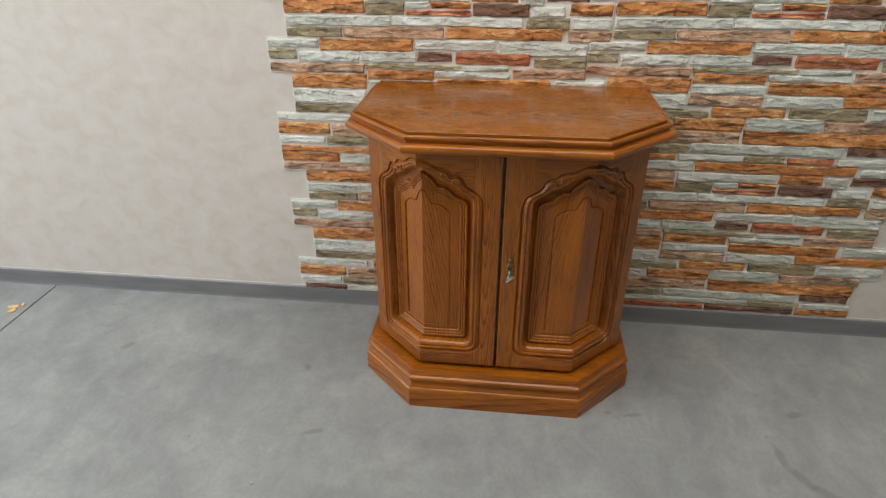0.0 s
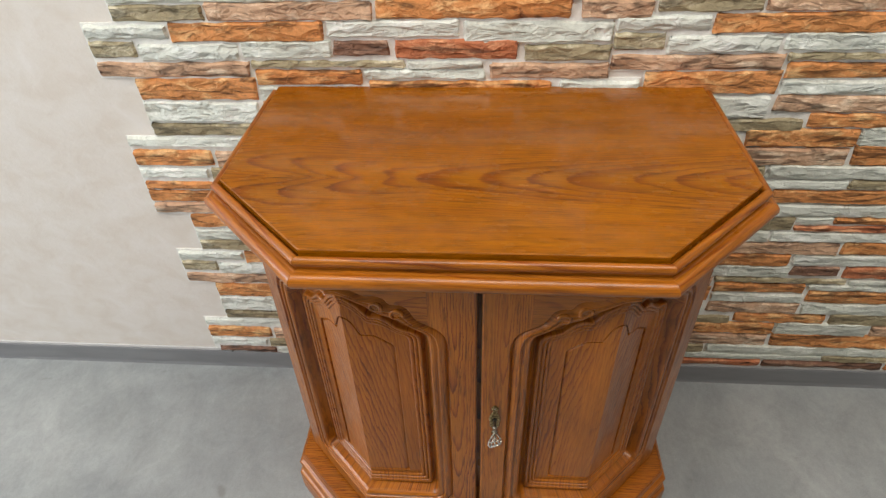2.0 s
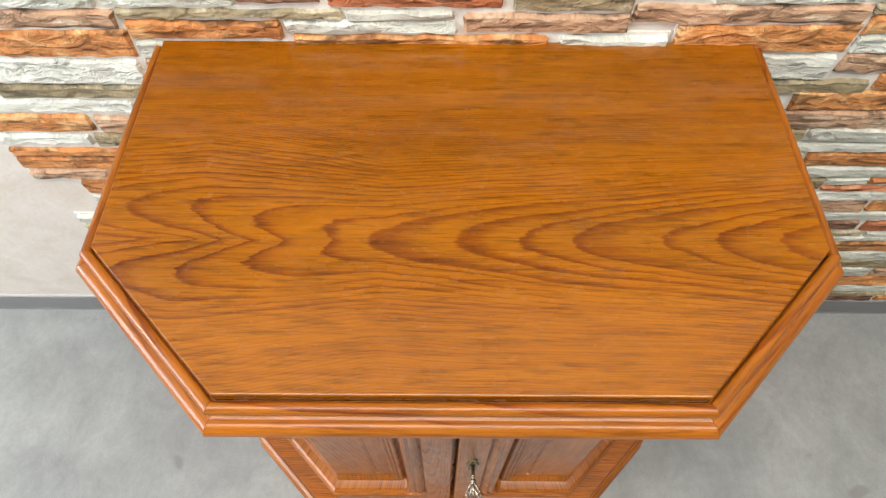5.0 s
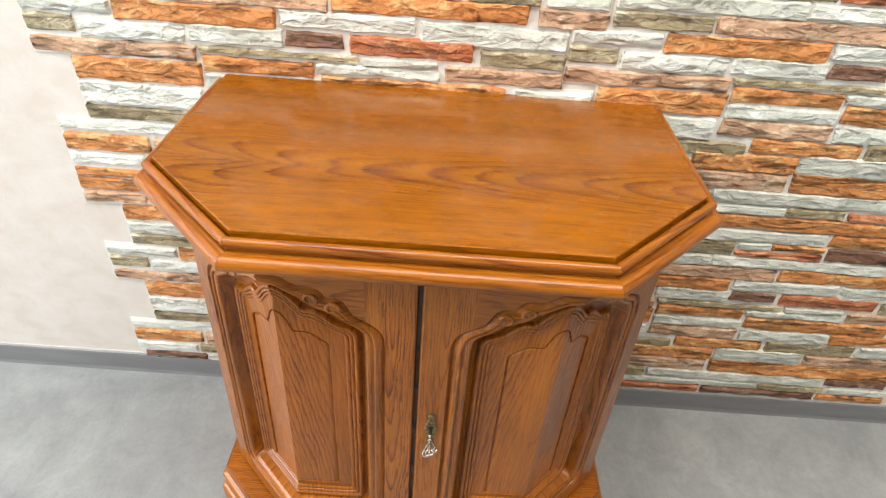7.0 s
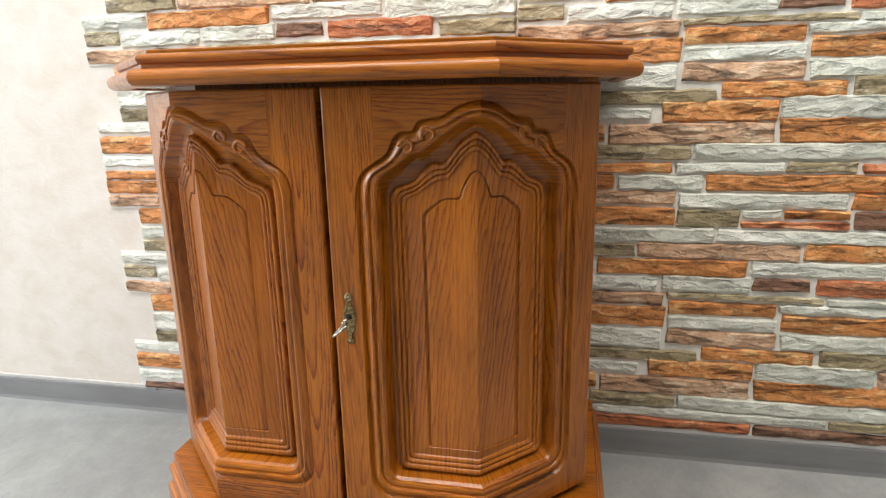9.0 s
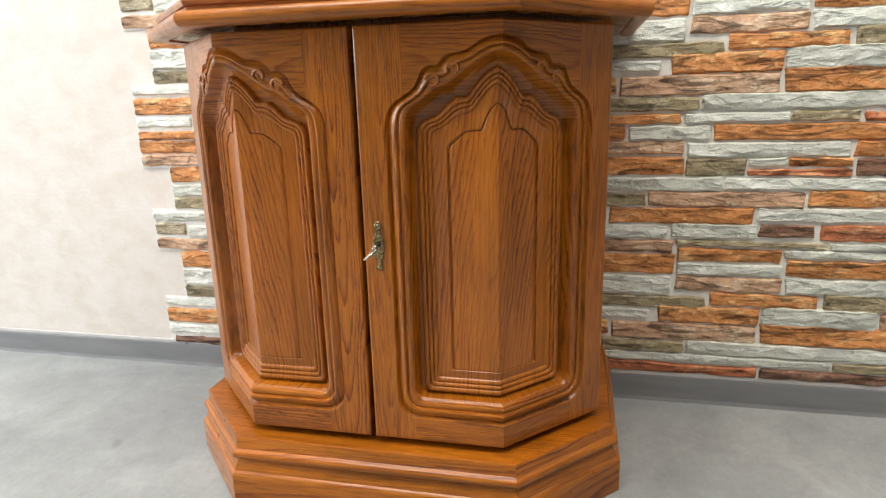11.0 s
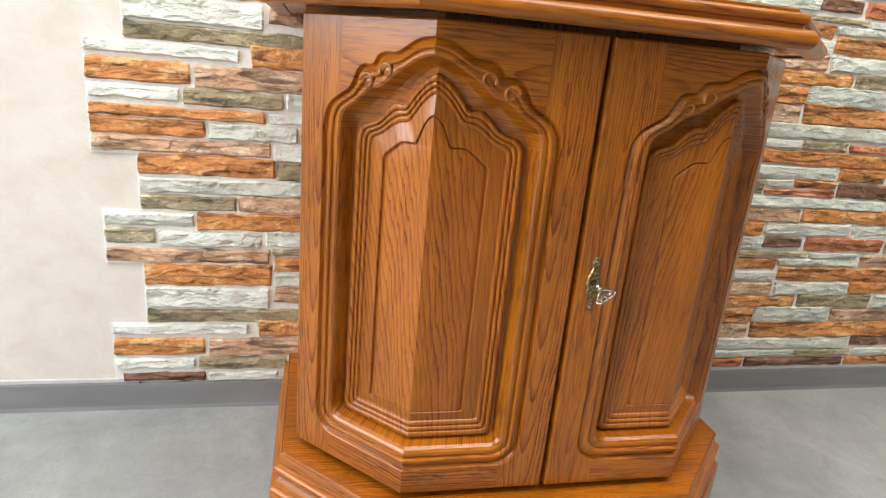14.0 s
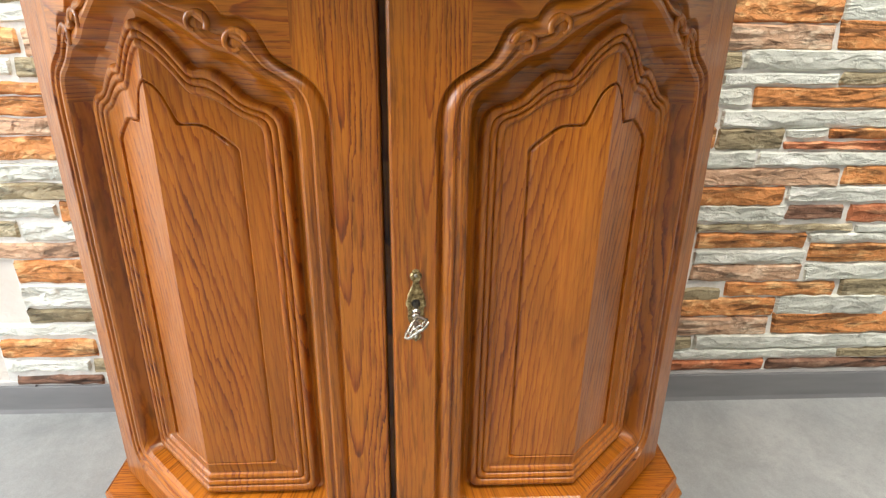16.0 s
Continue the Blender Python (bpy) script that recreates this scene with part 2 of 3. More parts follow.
# scuffs and drips on the concrete
ragged = f.math("MULTIPLY", f.math("SUBTRACT", f.noise(fc, 28, 4, 0.65), 0.5), 1.5)
for sx_, sy_, rx_, ry_, turn_ in ((0.748, -0.575, 0.016, 0.05, 4), (0.775, -0.64, 0.016, 0.045, 32), (0.825, -0.69, 0.02, 0.05, 50), (0.84, -0.413, 0.03, 0.014, 15), (0.39, -0.462, 0.03, 0.008, 12),
                                  (0.325, -0.459, 0.014, 0.006, 10), (-0.574, -0.363, 0.012, 0.02, 30), (-1.184, -0.317, 0.015, 0.03, -40), (-0.48, -0.62, 0.035, 0.012, 20)):
    n_ = f.t.nodes.new("ShaderNodeMapping")
    n_.vector_type = "TEXTURE"
    f.put(n_.inputs["Vector"], fc)
    n_.inputs["Location"].default_value = (sx_, sy_, 0)
    n_.inputs["Rotation"].default_value = (0, 0, radians(turn_))
    n_.inputs["Scale"].default_value = (rx_, ry_, 1)
    ln_ = f.t.nodes.new("ShaderNodeVectorMath")
    ln_.operation = "LENGTH"
    f.put(ln_.inputs[0], n_.outputs[0])
    col = f.mix(f.ramp(f.math("ADD", ln_.outputs["Value"], ragged), (0.5, 0.55), (1.1, 0.0)), col, srgb(118, 115, 111))
f.colour(col)
f.rough(f.ramp(mottle, (0.3, 0.42), (0.7, 0.62)))
f.bump(f.math("ADD", mottle, f.math("MULTIPLY", speck, 0.3)), 0.12, 0.002)
concrete = f.m

d = Mat("dark_joint", 0.9)
d.colour(d.ramp(d.noise(d.coords(), 60, 3), (0.3, srgb(58, 54, 48)), (0.7, srgb(96, 90, 80))))
dark_joint = d.m

v = Mat("grey_vinyl", 0.45)
vn = v.noise(v.scaled(v.coords(), (6, 20, 40)), 1.0, 5)
v.colour(v.ramp(vn, (0.3, srgb(120, 119, 120)), (0.7, srgb(134, 133, 133)))).rough(v.ramp(vn, (0.3, 0.4), (0.7, 0.55)))
grey_vinyl = v.m
v = Mat("light_vinyl", 0.5)
vn = v.noise(v.coords(), 30, 3)
v.colour(v.ramp(vn, (0.3, srgb(190, 186, 183)), (0.7, srgb(203, 199, 195))))
light_vinyl = v.m

br = Mat("aged_brass", 0.34, 1.0)
bc = br.coords()
tarnish = br.noise(bc, 260, 5, 0.65)
br.colour(br.ramp(tarnish, (0.32, srgb(70, 58, 38)), (0.5, srgb(142, 122, 84)), (0.72, srgb(206, 188, 142))))
br.rough(br.ramp(tarnish, (0.3, 0.55), (0.7, 0.28))).bump(tarnish, 0.3, 0.0006)
aged_brass = br.m
br = Mat("worn_silver", 0.3, 1.0)
tarnish = br.noise(br.coords(), 330, 5, 0.65)
br.colour(br.ramp(tarnish, (0.34, srgb(74, 70, 64)), (0.52, srgb(160, 154, 142)), (0.7, srgb(222, 214, 196))))
br.rough(br.ramp(tarnish, (0.3, 0.5), (0.7, 0.25)))
worn_silver = br.m

bk = Mat("dark_hole", 0.9)
bk.colour(bk.ramp(bk.noise(bk.coords(), 200, 2), (0.3, srgb(20, 14, 9)), (0.7, srgb(34, 24, 15))))
dark_hole = bk.m
ch = Mat("pale_wood_chip", 0.7)
ch.colour(ch.ramp(ch.noise(ch.scaled(ch.coords(), (120, 500, 90)), 1.0, 3), (0.3, srgb(212, 172, 112)), (0.7, srgb(236, 206, 150))))
chip_wood = ch.m
gl = Mat("window_glass", 0.02)
gl.b.inputs["Transmission Weight"].default_value = 1.0
gl.b.inputs["IOR"].default_value = 1.45
gl.colour(gl.ramp(gl.noise(gl.coords(), 3.0), (0.0, (0.95, 0.97, 0.97, 1)), (1.0, (0.98, 0.99, 0.99, 1))))
glass = gl.m

# ---- mesh helpers ----


def part(name, bm, material, parent=None, label="", smooth=False):
    """Link a bmesh as one mesh object under a thing or a part."""
    me = bpy.data.meshes.new(name)
    bmesh.ops.recalc_face_normals(bm, faces=bm.faces)
    bm.to_mesh(me)
    bm.free()
    for mt in material if isinstance(material, (list, tuple)) else (material,):
        me.materials.append(mt)
    if smooth:
        for poly in me.polygons:
            poly.use_smooth = True
    ob = new(name, me)
    ob.parent = parent
    return tagged(ob, label)


def box(bm, x0, y0, z0, x1, y1, z1, bevel=0.0):
    vs = [bm.verts.new((x, y, z)) for x in (x0, x1) for y in (y0, y1) for z in (z0, z1)]
    fs = [bm.faces.new([vs[i] for i in q]) for q in ((0, 1, 3, 2), (4, 6, 7, 5), (0, 4, 5, 1), (2, 3, 7, 6), (0, 2, 6, 4), (1, 5, 7, 3))]
    if bevel:
        edges = list({e for fc in fs for e in fc.edges})
        bmesh.ops.bevel(bm, geom=edges, offset=bevel, segments=2, affect="EDGES", profile=0.5)
    return bm


def boxed(name, size, material, parent=None, label="", bevel=0.0):
    return part(name, box(bmesh.new(), *size, bevel), material, parent, label)


def uv_by(bm, fn):
    """UV in metres from a function of the vertex place and the face normal."""
    bm.normal_update()
    lay = bm.loops.layers.uv.new("UVMap")
    for fc in bm.faces:
        for lp in fc.loops:
            lp[lay].uv = fn(lp.vert.co, fc.normal)


def empty(name, at=(0, 0, 0)):
    ob = new(name)
    ob.location = at
    ob.empty_display_size = 0.1
    return ob


# ---- setting ----
WX0, WX1, WY0, WZ = -3.4, 6.5, -8.5, 3.0
tagged(boxed("wall_north", (WX0 - 0.15, 0.0, 0.0, WX1 + 0.15, 0.15, WZ), wallpaper), "cream textured wallpaper on a plain wall", "wall", kind="structure")
tagged(boxed("wall_east", (WX1, WY0, 0.0, WX1 + 0.15, 0.0, WZ), white_paint), "plain white painted side wall", "wall", kind="structure")
tagged(boxed("ceiling", (WX0, WY0, WZ, WX1, 0.0, WZ + 0.12), white_paint), "plain white painted ceiling", "ceiling", kind="structure")


def wall_with_openings(name, lo, hi, openings, x0, x1):
    bm = bmesh.new()
    at = lo
    for o0, o1, z0, z1 in openings:
        box(bm, x0, at, 0, x1, o0, WZ)
        box(bm, x0, o0, 0, x1, o1, z0)
        box(bm, x0, o0, z1, x1, o1, WZ)
        at = o1
    box(bm, x0, at, 0, x1, hi, WZ)
    return tagged(part(name, bm, white_paint), "plain white painted wall with a window", "wall", kind="structure")


def window(name, o0, o1, z0, z1, c):
    root = tagged(empty(name), "wide daylight window in a white frame", "window", kind="structure")
    t = 0.05

    def bar(nm, s0, s1, a0, a1, th, mat):
        return boxed(nm, (c - th, s0, a0, c + th, s1, a1), mat, root)
    mid = (o0 + o1) / 2
    for s0, s1, a0, a1 in ((o0, o0 + t, z0, z1), (o1 - t, o1, z0, z1), (mid - t / 2, mid + t / 2, z0 + t, z1 - t), (o0 + t, o1 - t, z0, z0 + t), (o0 + t, o1 - t, z1 - t, z1)):
        bar("window_frame", s0, s1, a0, a1, 0.03, white_paint)
    for s0, s1 in ((o0 + t, mid - t / 2), (mid + t / 2, o1 - t)):
        pane = bar("pane", s0, s1, z0 + t, z1 - t, 0.003, glass)
        pane.visible_shadow = False
    return root


wall_with_openings("wall_west", WY0, 0.0, ((-3.0, -0.2, 0.8, 2.6),), WX0 - 0.15, WX0)
tagged(boxed("wall_south", (WX0 - 0.15, WY0 - 0.15, 0.0, WX1 + 0.15, WY0, WZ), white_paint), "plain white painted wall", "wall", kind="structure")
window("window_1", -3.0, -0.2, 0.8, 2.6, WX0 - 0.08)

lamp = tagged(empty("ceiling_lamp", (0.3, -1.15, WZ)), "flat white ceiling light panel", "ceiling lamp")
boxed("housing", (-1.52, -0.52, -0.09, 1.52, 0.52, 0.0), white_paint, lamp, "white metal housing", 0.004)

# floor: two concrete slabs with a saw-cut joint between them
JX = -1.66
floor = tagged(empty("floor"), "grey smooth worn concrete floor with a saw-cut joint", "floor", kind="structure")
boxed("slab", (WX0, WY0, -0.1, JX - 0.003, 0.0, 0.0), concrete, floor)
boxed("slab", (JX + 0.003, WY0, -0.1, WX1, 0.0, 0.0), concrete, floor)
boxed("joint_filler", (JX - 0.003, WY0, -0.1, JX + 0.003, 0.0, -0.003), dark_joint, floor, "dark recessed joint")
tagged(boxed("ground", (-60, -60, -0.4, 60, 60, -0.12), concrete), "plain grey paved ground outside", "ground", kind="structure")

# skirting strip
skirt = tagged(empty("baseboard"), "grey vinyl skirting strip along the wall", "baseboard", kind="structure")
bm = bmesh.new()
prof = ((0, 0.0), (-0.0095, 0.0), (-0.0085, 0.003), (-0.0072, 0.008), (-0.007, 0.055), (-0.006, 0.0575), (0, 0.0575))
ends = [[bm.verts.new((x, y, z)) for y, z in prof] for x in (WX0, WX1)]
for i in range(len(prof)):
    j = (i + 1) % len(prof)
    bm.faces.new((ends[0][i], ends[0][j], ends[1][j], ends[1][i]))
for e in ends:
    bm.faces.new(e)
part("strip", bm, grey_vinyl, skirt)
boxed("top_lip", (WX0, -0.0052, 0.0575, WX1, 0.0, 0.0665), light_vinyl, skirt, "paler soft lip", 0.0015)

bm = bmesh.new()
bmesh.ops.create_uvsphere(bm, u_segments=10, v_segments=6, radius=0.0024, matrix=Matrix.Translation((-0.655, -0.0065, 0.0585)) @ Matrix.Diagonal((1, 0.7, 0.8, 1)))
part("nail", bm, dark_hole, skirt, "dark nail head", smooth=True)

# ---- cabinet ----
cabinet = tagged(empty("cabinet"), "stained oak half-octagonal cabinet with two carved doors, against the stone wall", "cabinet")


def outline(x_side, x_front, y_side, y_front, y_back=-0.004):
    return [(-x_side, y_back), (-x_side, y_side), (-x_front, y_front), (x_front, y_front), (x_side, y_side), (x_side, y_back)]


def mitred(path, d):
    """The plan path moved outward by d, with mitred corners; the ends stay on the wall line."""
    out = []
    for i, pt in enumerate(path):
        p0 = Vector(pt)
        dirs = []
        if i > 0:
            dirs.append((p0 - Vector(path[i - 1])).normalized())
        if i < len(path) - 1:
            dirs.append((Vector(path[i + 1]) - p0).normalized())
        ns = [Vector((t.y, -t.x)) for t in dirs]
        n = ns[0] if len(ns) == 1 else (ns[0] + ns[1]) / (1 + ns[0].dot(ns[1]))
        out.append(p0 + n * d)
    return out


def mouldings(path, profile, parent, names, material):
    """One mitred length of moulding for each straight of the path. profile: closed loop of (outward, height)."""
    rings = [mitred(path, dd) for dd, _ in profile]
    for i, nm in enumerate(names):
        bm = bmesh.new()
        t = (Vector(path[i + 1]) - Vector(path[i])).normalized() * 0.0002
        ring = []
        for side, sg in ((i, 1), (i + 1, -1)):
            ring.append([bm.verts.new((rings[k][side].x + sg * t.x, rings[k][side].y + sg * t.y, profile[k][1])) for k in range(len(profile))])
        n = len(profile)
        run = [0.0]
        for k in range(n):
            a, b = profile[k], profile[(k + 1) % n]
            run.append(run[-1] + math.hypot(b[0] - a[0], b[1] - a[1]))
        lay = bm.loops.layers.uv.new("UVMap")
        along = [(Vector((v.co.x, v.co.y)) - Vector(path[i])).dot(t.normalized()) for v in ring[0]], [(Vector((v.co.x, v.co.y)) - Vector(path[i])).dot(t.normalized()) for v in ring[1]]
        for k in range(n):
            j = (k + 1) % n
            fc = bm.faces.new((ring[0][k], ring[0][j], ring[1][j], ring[1][k]))
            for lp, uv in zip(fc.loops, ((along[0][k], run[k]), (along[0][j], run[k + 1]), (along[1][j], run[k + 1]), (along[1][k], run[k]))):
                lp[lay].uv = uv
        for r_ in ring:
            fc = bm.faces.new(r_)
            for lp in fc.loops:
                lp[lay].uv = (lp.vert.co.z, lp.vert.co.y)
        ob = part(nm, bm, material, parent)
        for poly in ob.data.polygons:
            poly.use_smooth = len(poly.vertices) == 4
        ob.data.set_sharp_from_angle(angle=radians(50))


def slab(name, path, z0, z1, material, parent, label="", round_=0.002, along="x"):
    bm = bmesh.new()
    lo = [bm.verts.new((x, y, z0)) for x, y in path]
    hi = [bm.verts.new((x, y, z1)) for x, y in path]
    n = len(path)
    bm.faces.new(lo[::-1])
    top = bm.faces.new(hi)
    for i in range(n):
        bm.faces.new((lo[i], lo[(i + 1) % n], hi[(i + 1) % n], hi[i]))
    if round_:
        bmesh.ops.bevel(bm, geom=list(top.edges), offset=round_, segments=3, affect="EDGES", profile=0.5)
    if along == "x":
        uv_by(bm, lambda c, nn: (c.x, c.y) if abs(nn.z) > 0.3 else (c.x * abs(nn.y) + c.y * abs(nn.x), c.z))
    else:
        uv_by(bm, lambda c, nn: (c.z, c.x * abs(nn.y) + c.y * abs(nn.x)))
    return part(name, bm, material, parent, label)


def bead(cx, cz, r, a0, a1, n=6):
    """Points on an arc of the profile, angles in degrees from outward to up."""
    return [(cx + r * math.cos(radians(a0 + (a1 - a0) * i / n)), cz + r * math.sin(radians(a0 + (a1 - a0) * i / n))) for i in range(n + 1)]


SEG = ("side_moulding", "corner_moulding", "front_moulding", "corner_moulding", "side_moulding")
TOP = outline(0.377, 0.223, -0.312, -0.466)
top = slab("tabletop", TOP, 0.757, 0.800, oak_top, cabinet, "orange-brown oak top with arched grain")
top_profile = [(0.0006, 0.755), (0.0006, 0.7865), (0.0024, 0.7865)] + bead(0.0082, 0.7885, 0.0062, 165, -45, 9) + [(0.0122, 0.7830), (0.0082, 0.7815), (0.0082, 0.7760), (0.0140, 0.7758), (0.0155, 0.7750)] \
    + bead(0.0170, 0.7650, 0.0110, 85, -75, 9) + [(0.0165, 0.7540)]
mouldings(TOP, top_profile, top, SEG, oak_edge)

BASE = outline(0.389, 0.235, -0.338, -0.492)
BASE_IN = [tuple(q) for q in mitred(BASE, -0.0175)]
plinth = slab("plinth", BASE_IN, 0.0, 0.119, oak_edge, cabinet, "stepped oak plinth", 0.0015)
base_profile = [(-0.017, 0.0), (0.0, 0.0), (0.0, 0.056), (-0.0012, 0.0595), (-0.0045, 0.0615), (-0.0065, 0.063), (-0.0065, 0.066), (-0.0085, 0.0715), (-0.0125, 0.0765), (-0.0145, 0.080), (-0.0145, 0.083)] \
    + bead(-0.0125, 0.0915, 0.0075, -75, 80, 7) + [(-0.0135, 0.1005), (-0.0135, 0.1035), (-0.0145, 0.1055), (-0.0145, 0.116), (-0.0160, 0.1185), (-0.017, 0.1185)]
mouldings(BASE, base_profile, plinth, SEG, oak_edge)

# carcass behind the doors, and the frieze under the top
slab("carcass", outline(0.350, 0.1916, -0.2576, -0.416), 0.119, 0.757, oak_side, cabinet, "plain oak carcass", 0.0, along="z")

# doors: each is folded round the corner; half width 0.2045, from the fold to either edge
FX, FY = 0.208, -0.452
HW, ZB, ZT = 0.2048, 0.130, 0.7490


def folded(sx, wv, z, h):
    """Place on a door: wv from the fold (positive towards the gap), height z, h proud of the face."""
    lean = 0.4142 * h * max(0.0, 1 - abs(wv) / 0.2)
    if wv >= 0:
        x, y = FX - wv + lean, FY - h
    else:
        q = -wv - lean
        x, y = FX + (q + h) * 0.70711, FY + (q - h) * 0.70711
    return Vector((sx * x, y, z))


def spline(pts, n):
    """n + 1 points evenly along a smooth line through pts."""
    P = [Vector(q) for q in pts]
    P = [P[0] * 2 - P[1]] + P + [P[-1] * 2 - P[-2]]
    dense = []
    for i in range(1, len(P) - 2):
        for k in range(12):
            t = k / 12
            a, b, c, e = P[i - 1], P[i], P[i + 1], P[i + 2]
            dense.append(0.5 * (2 * b + (c - a) * t + (2 * a - 5 * b + 4 * c - e) * t * t + (3 * b - a - 3 * c + e) * t ** 3))
    dense.append(P[-2])
    run = [0.0]
    for a, b in zip(dense, dense[1:]):
        run.append(run[-1] + (b - a).length)
    out, j = [], 0
    for i in range(n + 1):
        s = run[-1] * i / n
        while j < len(run) - 2 and run[j + 1] < s:
            j += 1
        t = (s - run[j]) / max(1e-9, run[j + 1] - run[j])
        out.append(dense[j].lerp(dense[j + 1], t))
    return out


def half_contour(wide, zb, corner, arch, n_arch=44):
    """From the foot of the fold, round the lower corner, up the side and over the arch to the top of the fold."""
    z_arch = arch[0][1]
    pts = [Vector((wide - corner, zb)) * (i / 8) + Vector((0, zb)) * (1 - i / 8) for i in range(8)]
    for i in range(7):
        a = radians(-90 + 15 * i)
        pts.append(Vector((wide - corner + corner * math.cos(a), zb + corner + corner * math.sin(a))))
    z1 = zb + corner
    pts += [Vector((wide, z1 + (z_arch - z1) * i / 12)) for i in range(1, 12)]
    return pts + spline(arch, n_arch)


ARCH_O = ((0.164, 0.598), (0.1635, 0.612), (0.160, 0.631), (0.151, 0.645), (0.136, 0.655), (0.122, 0.664), (0.115, 0.676), (0.109, 0.687), (0.099, 0.693), (0.087, 0.693), (0.082, 0.700), (0.076, 0.706),
          (0.065, 0.709), (0.053, 0.709), (0.041, 0.715), (0.028, 0.723), (0.014, 0.7275), (0, 0.729))
ARCH_I = ((0.134, 0.596), (0.1335, 0.612), (0.132, 0.627), (0.126, 0.637), (0.110, 0.647), (0.099, 0.656), (0.088, 0.663), (0.077, 0.666), (0.067, 0.671), (0.058, 0.678), (0.048, 0.686), (0.037, 0.693), (0.027, 0.699), (0.013, 0.705), (0, 0.7075))
ARCH_R = ((0.1225, 0.592), (0.1215, 0.608), (0.118, 0.616), (0.110, 0.622), (0.098, 0.625), (0.087, 0.630), (0.078, 0.639), (0.070, 0.647), (0.063, 0.652), (0.056, 0.6535), (0.050, 0.652), (0.045, 0.653), (0.040, 0.658), (0.033, 0.667), (0.025, 0.676), (0.014, 0.685), (0.006, 0.690), (0, 0.6915))
ARCH_P = ((0.098, 0.584), (0.0978, 0.595), (0.096, 0.603), (0.091, 0.607), (0.083, 0.610), (0.075, 0.615), (0.067, 0.621), (0.059, 0.6255), (0.051, 0.6285), (0.043, 0.6295), (0.037, 0.632), (0.031, 0.639), (0.024, 0.648), (0.014, 0.659), (0.006, 0.665), (0, 0.667))
ARCH_L = ((0.074, 0.576), (0.0735, 0.583), (0.069, 0.588), (0.060, 0.595), (0.052, 0.601), (0.045, 0.6045), (0.034, 0.605), (0.026, 0.605), (0.0225, 0.608), (0.019, 0.617), (0.013, 0.630), (0.006, 0.638), (0, 0.641))
CO = half_contour(0.163, 0.169, 0.034, ARCH_O)
CI = half_contour(0.134, 0.2015, 0.016, ARCH_I)
CR = half_contour(0.1225, 0.2055, 0.010, ARCH_R)
CP = half_contour(0.098, 0.231, 0.004, ARCH_P)
CL = half_contour(0.074, 0.2450, 0.002, ARCH_L)


def blend(a, b, t):
    return [p_.lerp(q_, t) for p_, q_ in zip(a, b)]


# carved relief, from the frame inward: (contour, height over the frame)
FRAME_RINGS = [(blend(CO, CI, -0.16), 0.0), (blend(CO, CI, -0.06), 0.0), (blend(CO, CI, -0.03), -0.0006), (blend(CO, CI, 0.02), -0.0042), (blend(CO, CI, 0.07), -0.0058), (blend(CO, CI, 0.12), -0.0050), (blend(CO, CI, 0.22), -0.0022), (blend(CO, CI, 0.34), 0.0004),
               (blend(CO, CI, 0.43), 0.0014), (blend(CO, CI, 0.50), 0.0004), (blend(CO, CI, 0.54), -0.0026), (blend(CO, CI, 0.58), -0.0024), (blend(CO, CI, 0.68), -0.0008), (blend(CO, CI, 0.80), -0.0008), (blend(CO, CI, 0.91), -0.0030), (CI, -0.0075),
               (blend(CI, CR, 0.10), -0.0125), (blend(CI, CR, 0.32), -0.0205), (blend(CI, CR, 0.62), -0.0255), (blend(CI, CR, 0.9), -0.0272), (CR, -0.0274)]
MID = [Vector((0, q_.y)) for q_ in CL]
def step(t0, t1, h):
    """A bead of the panel's border, standing on its own small step."""
    d_ = t1 - t0
    return [(blend(CR, CP, t0 + d_ * a_), h + b_) for a_, b_ in ((0.02, -0.0014), (0.10, -0.0004), (0.28, 0.0005), (0.5, 0.0008), (0.74, 0.0004), (0.92, -0.0005), (0.99, -0.0013))]


PANEL_RINGS = [(CR, -0.0274), (blend(CR, CP, 0.04), -0.0266)] + step(0.06, 0.36, -0.0196) + step(0.38, 0.64, -0.0212) + step(0.66, 0.94, -0.0228) + [(blend(CR, CP, 0.97), -0.0250), (CP, -0.0252),
               (blend(CP, CL, 0.06), -0.0246), (blend(CP, CL, 0.80), -0.0236), (blend(CP, CL, 0.86), -0.0232), (blend(CP, CL, 0.91), -0.0240),
               (blend(CP, CL, 0.94), -0.0268), (CL, -0.0272), (blend(CL, MID, 0.03), -0.0256), (blend(CL, MID, 0.055), -0.0244), (blend(CL, MID, 0.09), -0.0240), (MID, -0.0236)]


def to_edge(pt, inset):
    """The place on the door's edge in line with pt."""
    c = Vector((0, 0.44))
    dlt = pt - c
    hx, zt, zb = HW - inset, ZT - inset, ZB + inset
    s = min((hx / abs(dlt.x)) if abs(dlt.x) > 1e-6 else 1e9, ((zt - c.y) / dlt.y) if dlt.y > 1e-6 else 1e9, ((zb - c.y) / dlt.y) if dlt.y < -1e-6 else 1e9)
    return c + dlt * s


def edge_ring(inset):
    ring = [to_edge(q_, inset) for q_ in CO]
    for corner in (Vector((HW - inset, ZB + inset)), Vector((HW - inset, ZT - inset))):
        i = min(range(len(ring)), key=lambda k: (ring[k] - corner).length)
        ring[i] = corner
    return ring


EDGE_RINGS = [(edge_ring(0.0), -0.033), (edge_ring(0.0), -0.0035), (edge_ring(0.0008), -0.0012), (edge_ring(0.003), 0.0), (edge_ring(0.0042), 0.0)]


